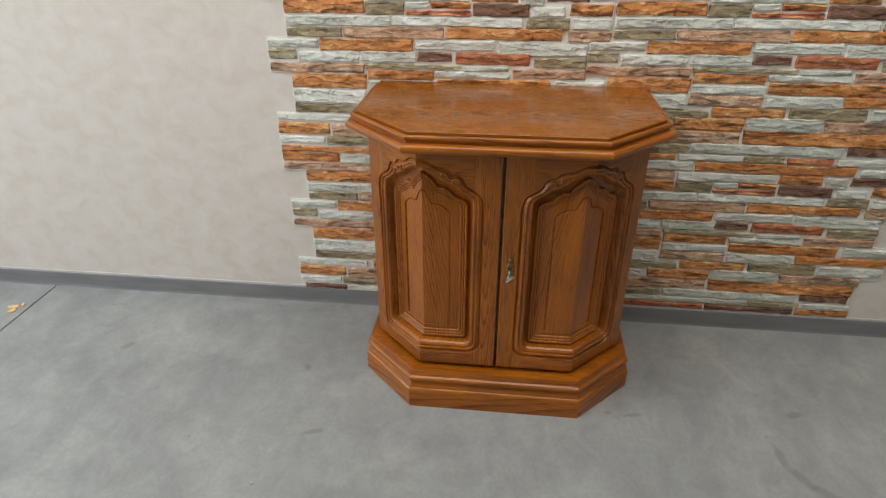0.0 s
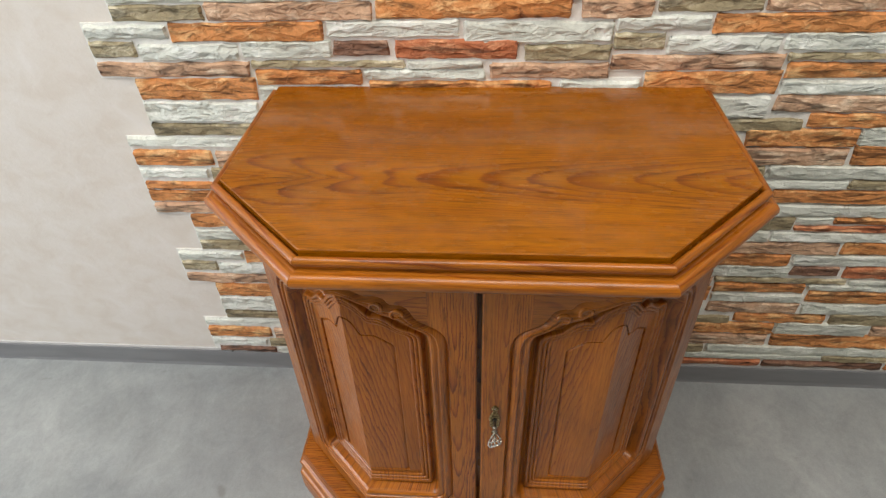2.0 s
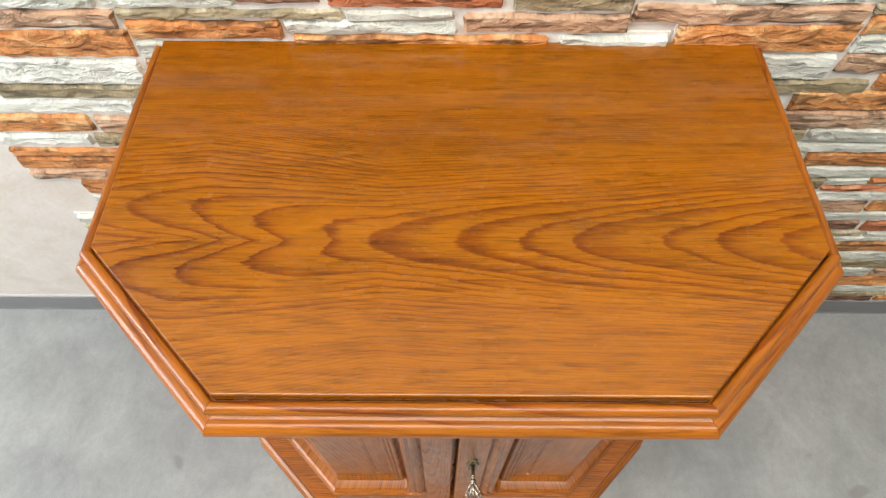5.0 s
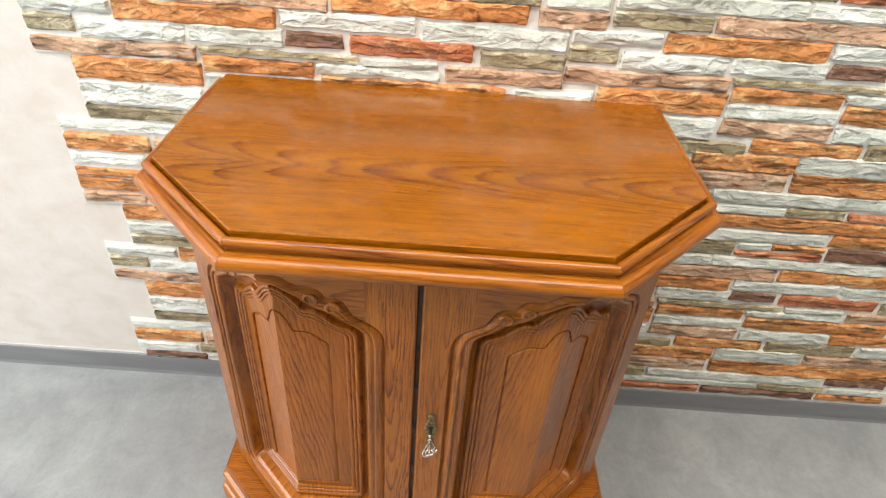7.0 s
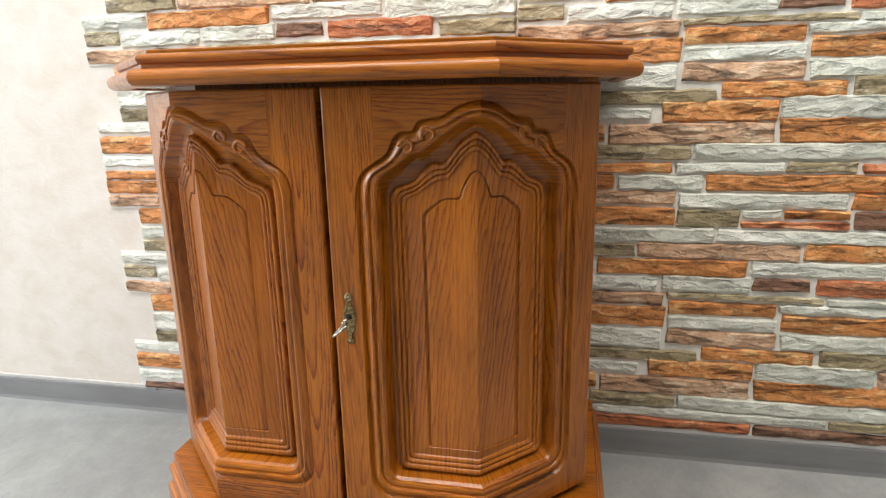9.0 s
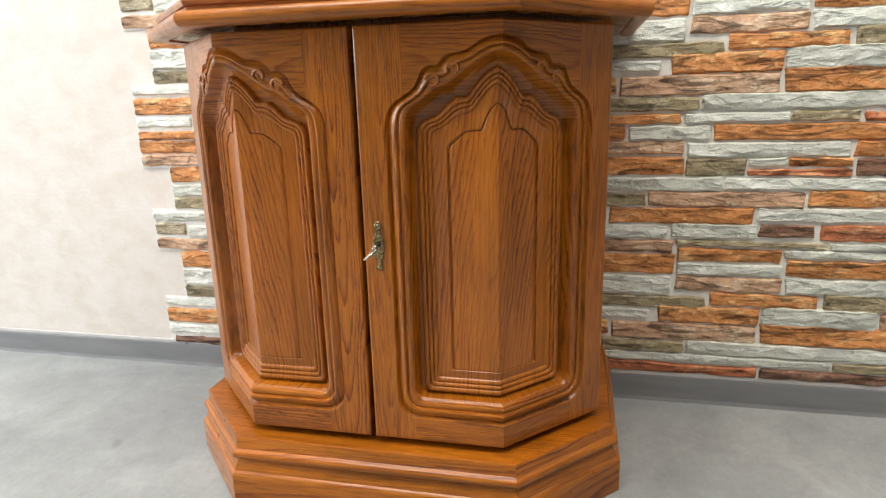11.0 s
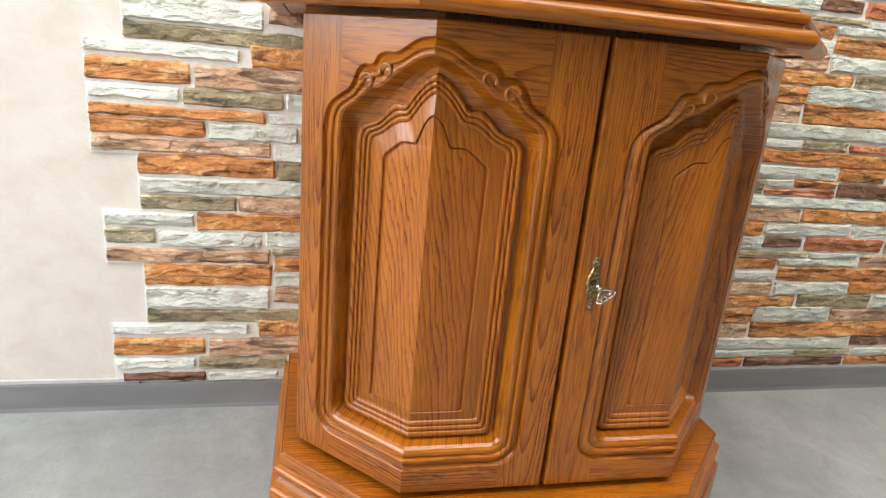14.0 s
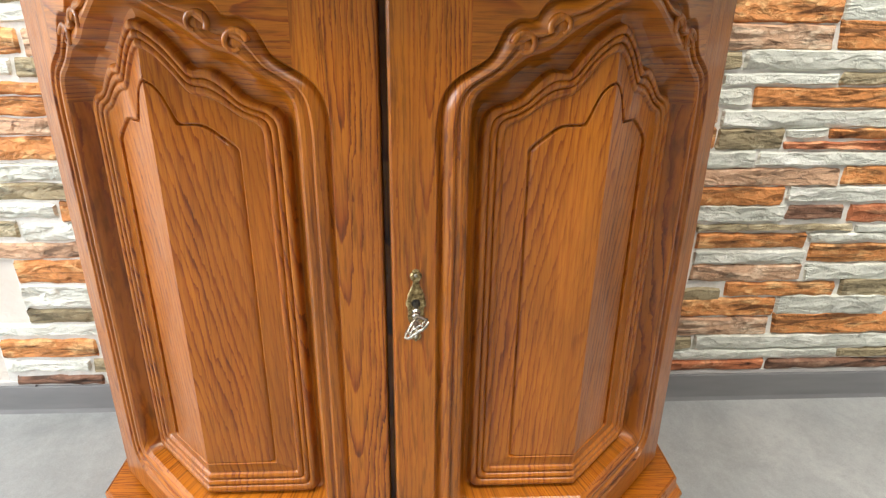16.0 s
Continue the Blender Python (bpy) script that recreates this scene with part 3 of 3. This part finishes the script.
def relief_mesh(sx, rings, close=False):
    bm = bmesh.new()
    lay = bm.loops.layers.uv.new("UVMap")
    for side in (1, -1):
        rows = [[(bm.verts.new(folded(sx, side * q_.x, q_.y, h)), (q_.y, side * q_.x)) for q_ in pts] for pts, h in rings]
        for ra, rb in zip(rows, rows[1:]):
            for k in range(len(ra) - 1):
                quad = (ra[k], ra[k + 1], rb[k + 1], rb[k])
                if len({tuple(round(c, 6) for c in q_[0].co) for q_ in quad}) < 3:
                    continue
                fc = bm.faces.new([q_[0] for q_ in quad])
                for lp, q_ in zip(fc.loops, quad):
                    lp[lay].uv = q_[1]
    if close:
        corner = [(HW, ZB), (HW, ZT), (0, ZT), (0, ZB)]
        for side in (1, -1):
            fc = bm.faces.new([bm.verts.new(folded(sx, side * cw, cz, -0.033)) for cw, cz in corner])
            for lp, (cw, cz) in zip(fc.loops, corner):
                lp[lay].uv = (cz, side * cw)
    bmesh.ops.remove_doubles(bm, verts=bm.verts, dist=1e-6)
    return bm


def finish(ob, angle=24):
    for poly in ob.data.polygons:
        poly.use_smooth = True
    ob.data.set_sharp_from_angle(angle=radians(angle))
    return ob


def tube(pts, radii, seg=8, cap=True):
    """A round tapering tube along points."""
    bm = bmesh.new()
    rings = []
    for i, q_ in enumerate(pts):
        t = (pts[min(i + 1, len(pts) - 1)] - pts[max(i - 1, 0)]).normalized()
        side = t.cross(Vector((0, -1, 0.02))).normalized()
        up = t.cross(side)
        rings.append([bm.verts.new(q_ + (side * math.cos(2 * math.pi * k / seg) + up * math.sin(2 * math.pi * k / seg)) * radii[i]) for k in range(seg)])
    for ra, rb in zip(rings, rings[1:]):
        for k in range(seg):
            bm.faces.new((ra[k], ra[(k + 1) % seg], rb[(k + 1) % seg], rb[k]))
    if cap:
        bm.faces.new(rings[0])
        bm.faces.new(rings[-1][::-1])
    return bm


def scroll(sx, side, cw, cz, r0, start, turns, parent):
    """A carved volute on the frame: a hook that thins towards its eye, curled round a low bud."""
    pts, radii = [], []
    n = 26
    for i in range(n + 1):
        t = i / n
        a = radians(start) + turns * 2 * math.pi * t
        r = r0 * (1 - 0.5 * t)
        pts.append(folded(sx, side * (cw + r * math.cos(a)), cz + r * math.sin(a), -0.0004 - 0.0008 * t))
        radii.append(0.0034 - 0.0016 * t)
    bm = tube(pts, radii, 8)
    rows = []
    for k in range(5):
        q = math.pi / 2 * k / 4
        rows.append([bm.verts.new(folded(sx, side * (cw + 0.0078 * math.cos(q) * math.cos(math.pi * i / 7)), cz + 0.0072 * math.cos(q) * math.sin(math.pi * i / 7), -0.0040 + 0.0036 * math.sin(q))) for i in range(14)])
    for ra, rb in zip(rows, rows[1:]):
        for i in range(14):
            bm.faces.new((ra[i], ra[(i + 1) % 14], rb[(i + 1) % 14], rb[i]))
    uv_by(bm, lambda c, nn: (c.z, c.x))
    part("carved_scroll", bm, oak_edge, parent, smooth=True)


def door(sx, label):
    ob = finish(part("door", relief_mesh(sx, EDGE_RINGS + FRAME_RINGS, True), oak_frame, cabinet, label))
    finish(part("raised_panel", relief_mesh(sx, PANEL_RINGS), oak_panel, ob, "raised oak panel folded round the corner"))
    for side in (1, -1):
        scroll(sx, side, 0.0940, 0.6740, 0.0104, 5, 0.85, ob)
        scroll(sx, side, 0.0655, 0.6880, 0.0100, -30, 0.8, ob)
    return ob


left_door = door(-1, "closed oak door with a carved arched frame")
right_door = door(1, "closed oak door with a carved arched frame and a brass key plate")

# key plate
KX, KZ = 0.0255, 0.4425


def plate_outline():
    half = [(0.0, 0.0385), (0.0028, 0.0375), (0.0034, 0.0350), (0.0052, 0.0335), (0.0056, 0.0310), (0.0040, 0.0288), (0.0026, 0.0272), (0.0028, 0.0245), (0.0042, 0.0205), (0.0062, 0.0165), (0.0078, 0.0125), (0.0082, 0.0080),
            (0.0092, 0.0055), (0.0094, 0.0020), (0.0078, -0.0005), (0.0076, -0.0060), (0.0080, -0.0110), (0.0066, -0.0155), (0.0040, -0.0200), (0.0026, -0.0245), (0.0030, -0.0275), (0.0050, -0.0300), (0.0050, -0.0328), (0.0030, -0.0345), (0.0, -0.0365)]
    return half + [(-x, z) for x, z in half[-2:0:-1]]


bm = bmesh.new()
rim = plate_outline()
rings = []
for s, y in ((1.0, 0.0), (1.0, -0.0012), (0.86, -0.0024)):
    rings.append([bm.verts.new((KX + x * s, FY + 0.0002 + y, KZ + z * (s if s == 1 else 0.96))) for x, z in rim])
for ra, rb in zip(rings, rings[1:]):
    for k in range(len(rim)):
        bm.faces.new((ra[k], ra[(k + 1) % len(rim)], rb[(k + 1) % len(rim)], rb[k]))
bm.faces.new(rings[-1])
plate = part("key_plate", bm, aged_brass, right_door, "aged brass key plate")
for dz in (0.0325, -0.0312):
    bm = bmesh.new()
    bmesh.ops.create_uvsphere(bm, u_segments=12, v_segments=6, radius=0.0017, matrix=Matrix.Translation((KX, FY - 0.0022, KZ + dz)) @ Matrix.Diagonal((1, 0.6, 1, 1)))
    part("nail", bm, worn_silver, plate, smooth=True)
bm = bmesh.new()
bmesh.ops.create_cone(bm, cap_ends=True, segments=20, radius1=0.0042, radius2=0.0042, depth=0.0006, matrix=Matrix.Translation((KX, FY - 0.0025, KZ + 0.0045)) @ Matrix.Rotation(radians(90), 4, "X"))
part("keyhole", bm, dark_hole, plate, "dark keyhole")

# the key that hangs in the lock
key = tagged(empty("key", (KX, FY - 0.002, KZ + 0.0045)), "ornate worn silver key hanging in the lock", "key")
K0 = Vector((0, -0.002, 0.0))


def lathe(profile, seg=12):
    """A turned piece along its own axis, x: along, r: radius; the axis points out of the door and down."""
    bm = bmesh.new()
    axis = Vector((0.01, -0.985, -0.17)).normalized()
    s1 = Vector((1, 0.01, 0)).normalized()
    s2 = axis.cross(s1)
    rings = [[bm.verts.new(K0 + axis * x + (s1 * math.cos(2 * math.pi * k / seg) + s2 * math.sin(2 * math.pi * k / seg)) * r) for k in range(seg)] for x, r in profile]
    for ra, rb in zip(rings, rings[1:]):
        for k in range(seg):
            bm.faces.new((ra[k], ra[(k + 1) % seg], rb[(k + 1) % seg], rb[k]))
    bm.faces.new(rings[0])
    bm.faces.new(rings[-1])
    return bm


part("shank", lathe([(-0.004, 0.0022), (0.010, 0.0022), (0.0105, 0.0036), (0.0125, 0.0038), (0.013, 0.0024), (0.0165, 0.0026), (0.017, 0.0040), (0.0195, 0.0036), (0.0205, 0.0022)]), worn_silver, key, smooth=True)
axis = Vector((0.01, -0.985, -0.17)).normalized()
across = Vector((0.76, -0.15, 0.62)).normalized()
across = (across - axis * across.dot(axis)).normalized()
thick = axis.cross(across)


def bow_loop(pts, r):
    path = [K0 + axis * (0.0195 + a * 1.3) + across * c for a, c in pts]
    return tube(path, [r] * len(path), 7)


fan = [(0.0, 0.0), (0.003, 0.0045), (0.0065, 0.0085), (0.010, 0.0118), (0.0135, 0.0125), (0.0160, 0.0100), (0.0170, 0.0060), (0.0160, 0.0030), (0.0175, 0.0)]
part("bow", bow_loop(fan + [(a, -c) for a, c in fan[-2::-1]], 0.0015), worn_silver, key, smooth=True)
for pts in ([(0.001, 0.0), (0.006, 0.0), (0.011, 0.0), (0.0170, 0.0)], [(0.004, 0.0), (0.008, 0.0035), (0.012, 0.0060), (0.0155, 0.0072)], [(0.004, 0.0), (0.008, -0.0035), (0.012, -0.0060), (0.0155, -0.0072)],
            [(0.0105, 0.0105), (0.0115, 0.005), (0.0105, 0.0), (0.0115, -0.005), (0.0105, -0.0105)]):
    part("bow_rib", bow_loop(pts, 0.0012), worn_silver, key, smooth=True)

# ---- small things on the floor ----
rng = random.Random(4)


def chip(x, y, size, turn):
    bm = bmesh.new()
    n = 7
    ring = [(size * (0.7 + 0.5 * rng.random()) * math.cos(2 * math.pi * k / n), size * 0.55 * (0.7 + 0.5 * rng.random()) * math.sin(2 * math.pi * k / n)) for k in range(n)]
    lo = [bm.verts.new((px, py, 0.0)) for px, py in ring]
    hi = [bm.verts.new((px * 0.92, py * 0.92, 0.003 + 0.0025 * rng.random())) for px, py in ring]
    bm.faces.new(lo[::-1])
    bm.faces.new(hi)
    for k in range(n):
        bm.faces.new((lo[k], lo[(k + 1) % n], hi[(k + 1) % n], hi[k]))
    ob = part("wood_chip", bm, chip_wood)
    ob.matrix_world = pose(x, y, 0.0002, 0, 0, turn)
    return tagged(ob, "small pale wood chip lying on the concrete floor", "wood chip", group="wood chips")


for cx, cy, cs, ct in ((-1.712, -0.162, 0.022, 20), (-1.703, -0.187, 0.017, 70), (-1.690, -0.147, 0.013, 130), (-0.805, -0.674, 0.003, 10), (-0.579, -0.804, 0.004, 40)):
    chip(cx, cy, cs, ct)

# ---- stone-look panels ----
# One panel repeats over the wall. Each row: stones as colour, start and end along the panel, foot and head, in centimetres.
PANEL_PLAN = """
p 0 24.4 18.8 20.9; o 26.2 45.8 18.2 21.9; g 46.2 66.8 18.0 22.5; b 67.5 92.0 18.4 21.8
o 0 16.3 14.6 18.1; b 17.0 45.4 14.2 18.0; o 46.2 91.0 14.5 18.8
p 0 14.5 11.8 14.0; v 15.0 31.8 11.4 14.1; g 32.2 74.6 11.3 14.4; d 75.8 90.6 11.8 14.6
o 0 28.6 8.9 10.8; p 29.2 47.9 9.0 10.8; v 48.1 59.5 9.1 11.0; r 60.2 73.0 8.9 10.7; g 73.9 87.5 8.8 10.8
o 0 18.5 5.9 8.7; g 19.0 34.3 5.8 8.6; o 34.7 80.0 5.6 8.7; p 81.5 91.0 5.5 8.0
b 0 29.6 3.0 5.6; p 30.1 58.6 2.4 5.4; o 59.5 71.7 2.4 5.4; g 72.6 78.9 1.6 5.2; d 79.8 91.0 2.7 5.4
o 6.1 29.3 49.0 52.5; v 29.6 40.6 48.8 52.2; p 40.9 47.8 50.7 52.4; o 48.0 59.0 50.6 52.3; r 40.9 59.1 48.8 50.2; d 59.7 75.0 48.8 52.0; g 75.9 84.6 48.9 51.4; o 86.0 97.3 49.3 52.2
g 6.1 36.6 45.7 48.6; p 37.0 73.4 46.0 48.5; v 74.4 86.2 45.7 48.7; g 87.1 97.3 45.9 48.7
v 6.1 22.5 42.8 45.4; b 22.9 51.7 42.7 45.7; o 52.2 84.5 42.8 46.0; b 86.0 97.5 42.7 45.7
p 0 15.1 39.8 42.2; o 15.5 42.8 39.2 42.5; p 43.4 66.2 39.8 42.7; g 66.9 91.6 38.9 42.4
v 0 8.4 36.6 39.4; p 8.8 27.0 36.0 38.9; g 27.7 43.8 36.3 39.4; d 44.1 54.0 36.7 39.4; r 55.0 76.1 36.2 39.5; v 77.2 91.7 35.8 38.6
b 0 28.4 33.0 35.7; v 28.8 56.5 34.6 35.9; g 56.9 70.2 34.5 35.8; b 71.4 91.8 32.7 35.4
o 6.1 28.8 28.6 32.7; o 29.2 48.6 31.5 34.3; g 49.0 70.6 32.6 34.3; o 49.7 82.2 28.8 32.3; g 83.6 97.4 29.1 32.3
p 6.1 28.4 24.2 28.2; g 29.2 49.0 28.5 31.2; b 29.2 49.2 25.2 28.4; g 49.8 70.0 25.3 28.5; o 70.6 97.6 25.8 28.8
v 6.1 35.4 21.3 23.9; o 36.0 56.1 22.2 25.0; v 57.1 77.6 21.9 25.6; g 78.5 97.6 22.2 25.5
"""
# the cut row along the skirting, of which the left panel shows another piece
FOOT_LEFT = "d 1.2 16.3 9.0 10.9; p 16.7 30.0 9.0 10.9"
FOOT_RIGHT = "g 10.0 60.0 9.3 11.2; v 60.4 76.4 9.1 11.1; g 77.2 91.8 9.2 11.3; r 12.0 46.4 6.7 9.0; d 46.9 75.0 6.7 8.8; o 75.7 92.2 6.7 8.9"


def read_plan(text):
    out = []
    for item in text.replace("\n", ";").split(";"):
        if item.strip():
            c, *nums = item.split()
            out.append((c, *[float(q_) / 100 for q_ in nums]))
    return out


def stone_verts(u0, u1, v0, v1, rg):
    """A split-faced stone: broken front in slanting ledges, rounded rim, ragged outline."""
    nx = max(4, min(13, round((u1 - u0) / 0.020)))
    us = [u0, u0 + 0.003] + [u0 + (u1 - u0) * (i + rg.uniform(-0.3, 0.3)) / nx for i in range(1, nx)] + [u1 - 0.003, u1]
    e = min(0.003, (v1 - v0) * 0.16)
    vsl = [v0, v0 + e, 0, v1 - e, v1]
    ends = rg.uniform(-0.004, 0.004), rg.uniform(-0.004, 0.004)
    slope = rg.uniform(-0.0024, 0.0024)
    ledge, lift = 0.5, rg.uniform(-0.001, 0.002)
    grid = []
    for i, u in enumerate(us):
        col_ = []
        wob_lo, wob_hi = rg.uniform(-0.0018, 0.0018), rg.uniform(-0.0022, 0.0016)
        ledge = max(0.3, min(0.7, ledge + rg.uniform(-0.16, 0.16)))
        if rg.random() < 0.3:
            lift = rg.uniform(-0.0016, 0.0030)
        for j, vv in enumerate(vsl):
            outer_ = i in (0, len(us) - 1)
            t = (vv - v0) / (v1 - v0)
            if j == 2:
                vv = v0 + (v1 - v0) * ledge
                t = ledge
            if outer_ or j in (0, 4):
                hh = 0.0012
            else:
                hh = 0.0058 + slope * (t - 0.5) + rg.uniform(-0.0014, 0.0014) + (lift if j > 1 else -0.4 * lift)
            uu = u
            if outer_:
                uu = u + (t - 0.5) * ends[0 if i == 0 else 1] + rg.uniform(-0.0012, 0.0012)
                if j in (0, 4):
                    uu += (0.005 if i == 0 else -0.005) * rg.random()
            col_.append((uu, -max(0.0012, hh), vv + (wob_lo if j < 2 else wob_hi if j > 2 else 0)))
        grid.append(col_)
    return grid


def stone_mesh(grid):
    bm = bmesh.new()
    vv = [[bm.verts.new(c) for c in col_] for col_ in grid]
    nx, top_ = len(vv), len(vv[0]) - 1
    for i in range(nx - 1):
        for j in range(top_):
            bm.faces.new((vv[i][j], vv[i + 1][j], vv[i + 1][j + 1], vv[i][j + 1]))
    rim_ = [vv[i][0] for i in range(nx)] + [vv[nx - 1][j] for j in range(1, top_ + 1)] + [vv[i][top_] for i in range(nx - 2, -1, -1)] + [vv[0][j] for j in range(top_ - 1, 0, -1)]
    back = [bm.verts.new((q_.co.x, 0.0, q_.co.z)) for q_ in rim_]
    for k in range(len(rim_)):
        bm.faces.new((rim_[k], back[k], back[(k + 1) % len(rim_)], rim_[(k + 1) % len(rim_)]))
    return bm


BACK = 0.0035


def backing(foot, depth):
    """White joint layer under the stones, with the stepped ends by which the panels interlock."""
    bands = ((foot, 0.2105, -0.0025, 0.9135), (0.2105, 0.3275, 0.059, 0.975), (0.3275, 0.4255, -0.0025, 0.9135), (0.4255, 0.5285, 0.059, 0.975))
    loop = []
    for v0, v1, u0, u1 in bands:
        loop += [(u1, v0), (u1, v1)]
    for v0, v1, u0, u1 in bands[::-1]:
        loop += [(u0, v1), (u0, v0)]
    bm = bmesh.new()
    front = [bm.verts.new((u, -depth, vv)) for u, vv in loop]
    back = [bm.verts.new((u, -0.0002, vv)) for u, vv in loop]
    bm.faces.new(front)
    bm.faces.new(back[::-1])
    for k in range(len(loop)):
        bm.faces.new((front[k], back[k], back[(k + 1) % len(loop)], front[(k + 1) % len(loop)]))
    return bm


plan = read_plan(PANEL_PLAN)
shapes = {}


def panel(x0, z0, scale_z, stones, label, as_parts=True, foot=0.026, depth=BACK):
    root = tagged(part("stone_panel", backing(foot, depth), grout), label, "wall panel", group="stone panels")
    root.matrix_world = Matrix.Translation((x0, 0, z0)) @ Matrix.Diagonal((1, 1, scale_z, 1))
    rest = {}
    for s in stones:
        if s not in shapes:
            rg = random.Random(hash(tuple(round(q_ * 1e4) for q_ in s[1:])) & 0xFFFF)
            bm = stone_mesh(stone_verts(*s[1:], rg))
            me = bpy.data.meshes.new("stone")
            bmesh.ops.recalc_face_normals(bm, faces=bm.faces)
            bm.to_mesh(me)
            bm.free()
            for poly in me.polygons:
                poly.use_smooth = True
            me.set_sharp_from_angle(angle=radians(30))
            me.materials.append(STONE[s[0]])
            shapes[s] = me
        if as_parts:
            ob = new("stone", shapes[s])
            ob.parent = root
            ob.location = (0, -BACK + 0.001, 0)
        else:
            rest.setdefault(s[0], []).append(shapes[s])
    if rest:
        bm = bmesh.new()
        mats = list(rest)
        for i, c in enumerate(mats):
            for me in rest[c]:
                k = len(bm.faces)
                bm.from_mesh(me)
                bm.faces.ensure_lookup_table()
                for fc in bm.faces[k:]:
                    fc.material_index = i
        ob = part("stones", bm, [STONE[c] for c in mats], root, smooth=True)
        ob.location = (0, -BACK + 0.001, 0)
        ob.data.set_sharp_from_angle(angle=radians(30))
        tagged(ob, kind="stuff")
    return root


LABEL = "interlocking wall panel of orange and grey split stones, white joints"
foot_l = [s for s in plan if s[3] > 0.111] + read_plan(FOOT_LEFT)
foot_r = [s for s in plan if s[3] > 0.111] + read_plan(FOOT_RIGHT)
panel(-0.697, -0.0335, 1.03, foot_l, LABEL, foot=0.096)
panel(0.217, 0.0, 1.0, foot_r, LABEL, foot=0.0648, depth=BACK - 0.0003)
panel(-0.707, 0.478, 1.03, plan, LABEL, depth=BACK - 0.0006)
panel(0.213, 0.5, 1.0, plan, LABEL, depth=BACK - 0.0009)
panel(-0.707, 0.993, 1.03, plan, LABEL, False)
panel(0.213, 1.0, 1.0, plan, LABEL, False, depth=BACK - 0.0003)
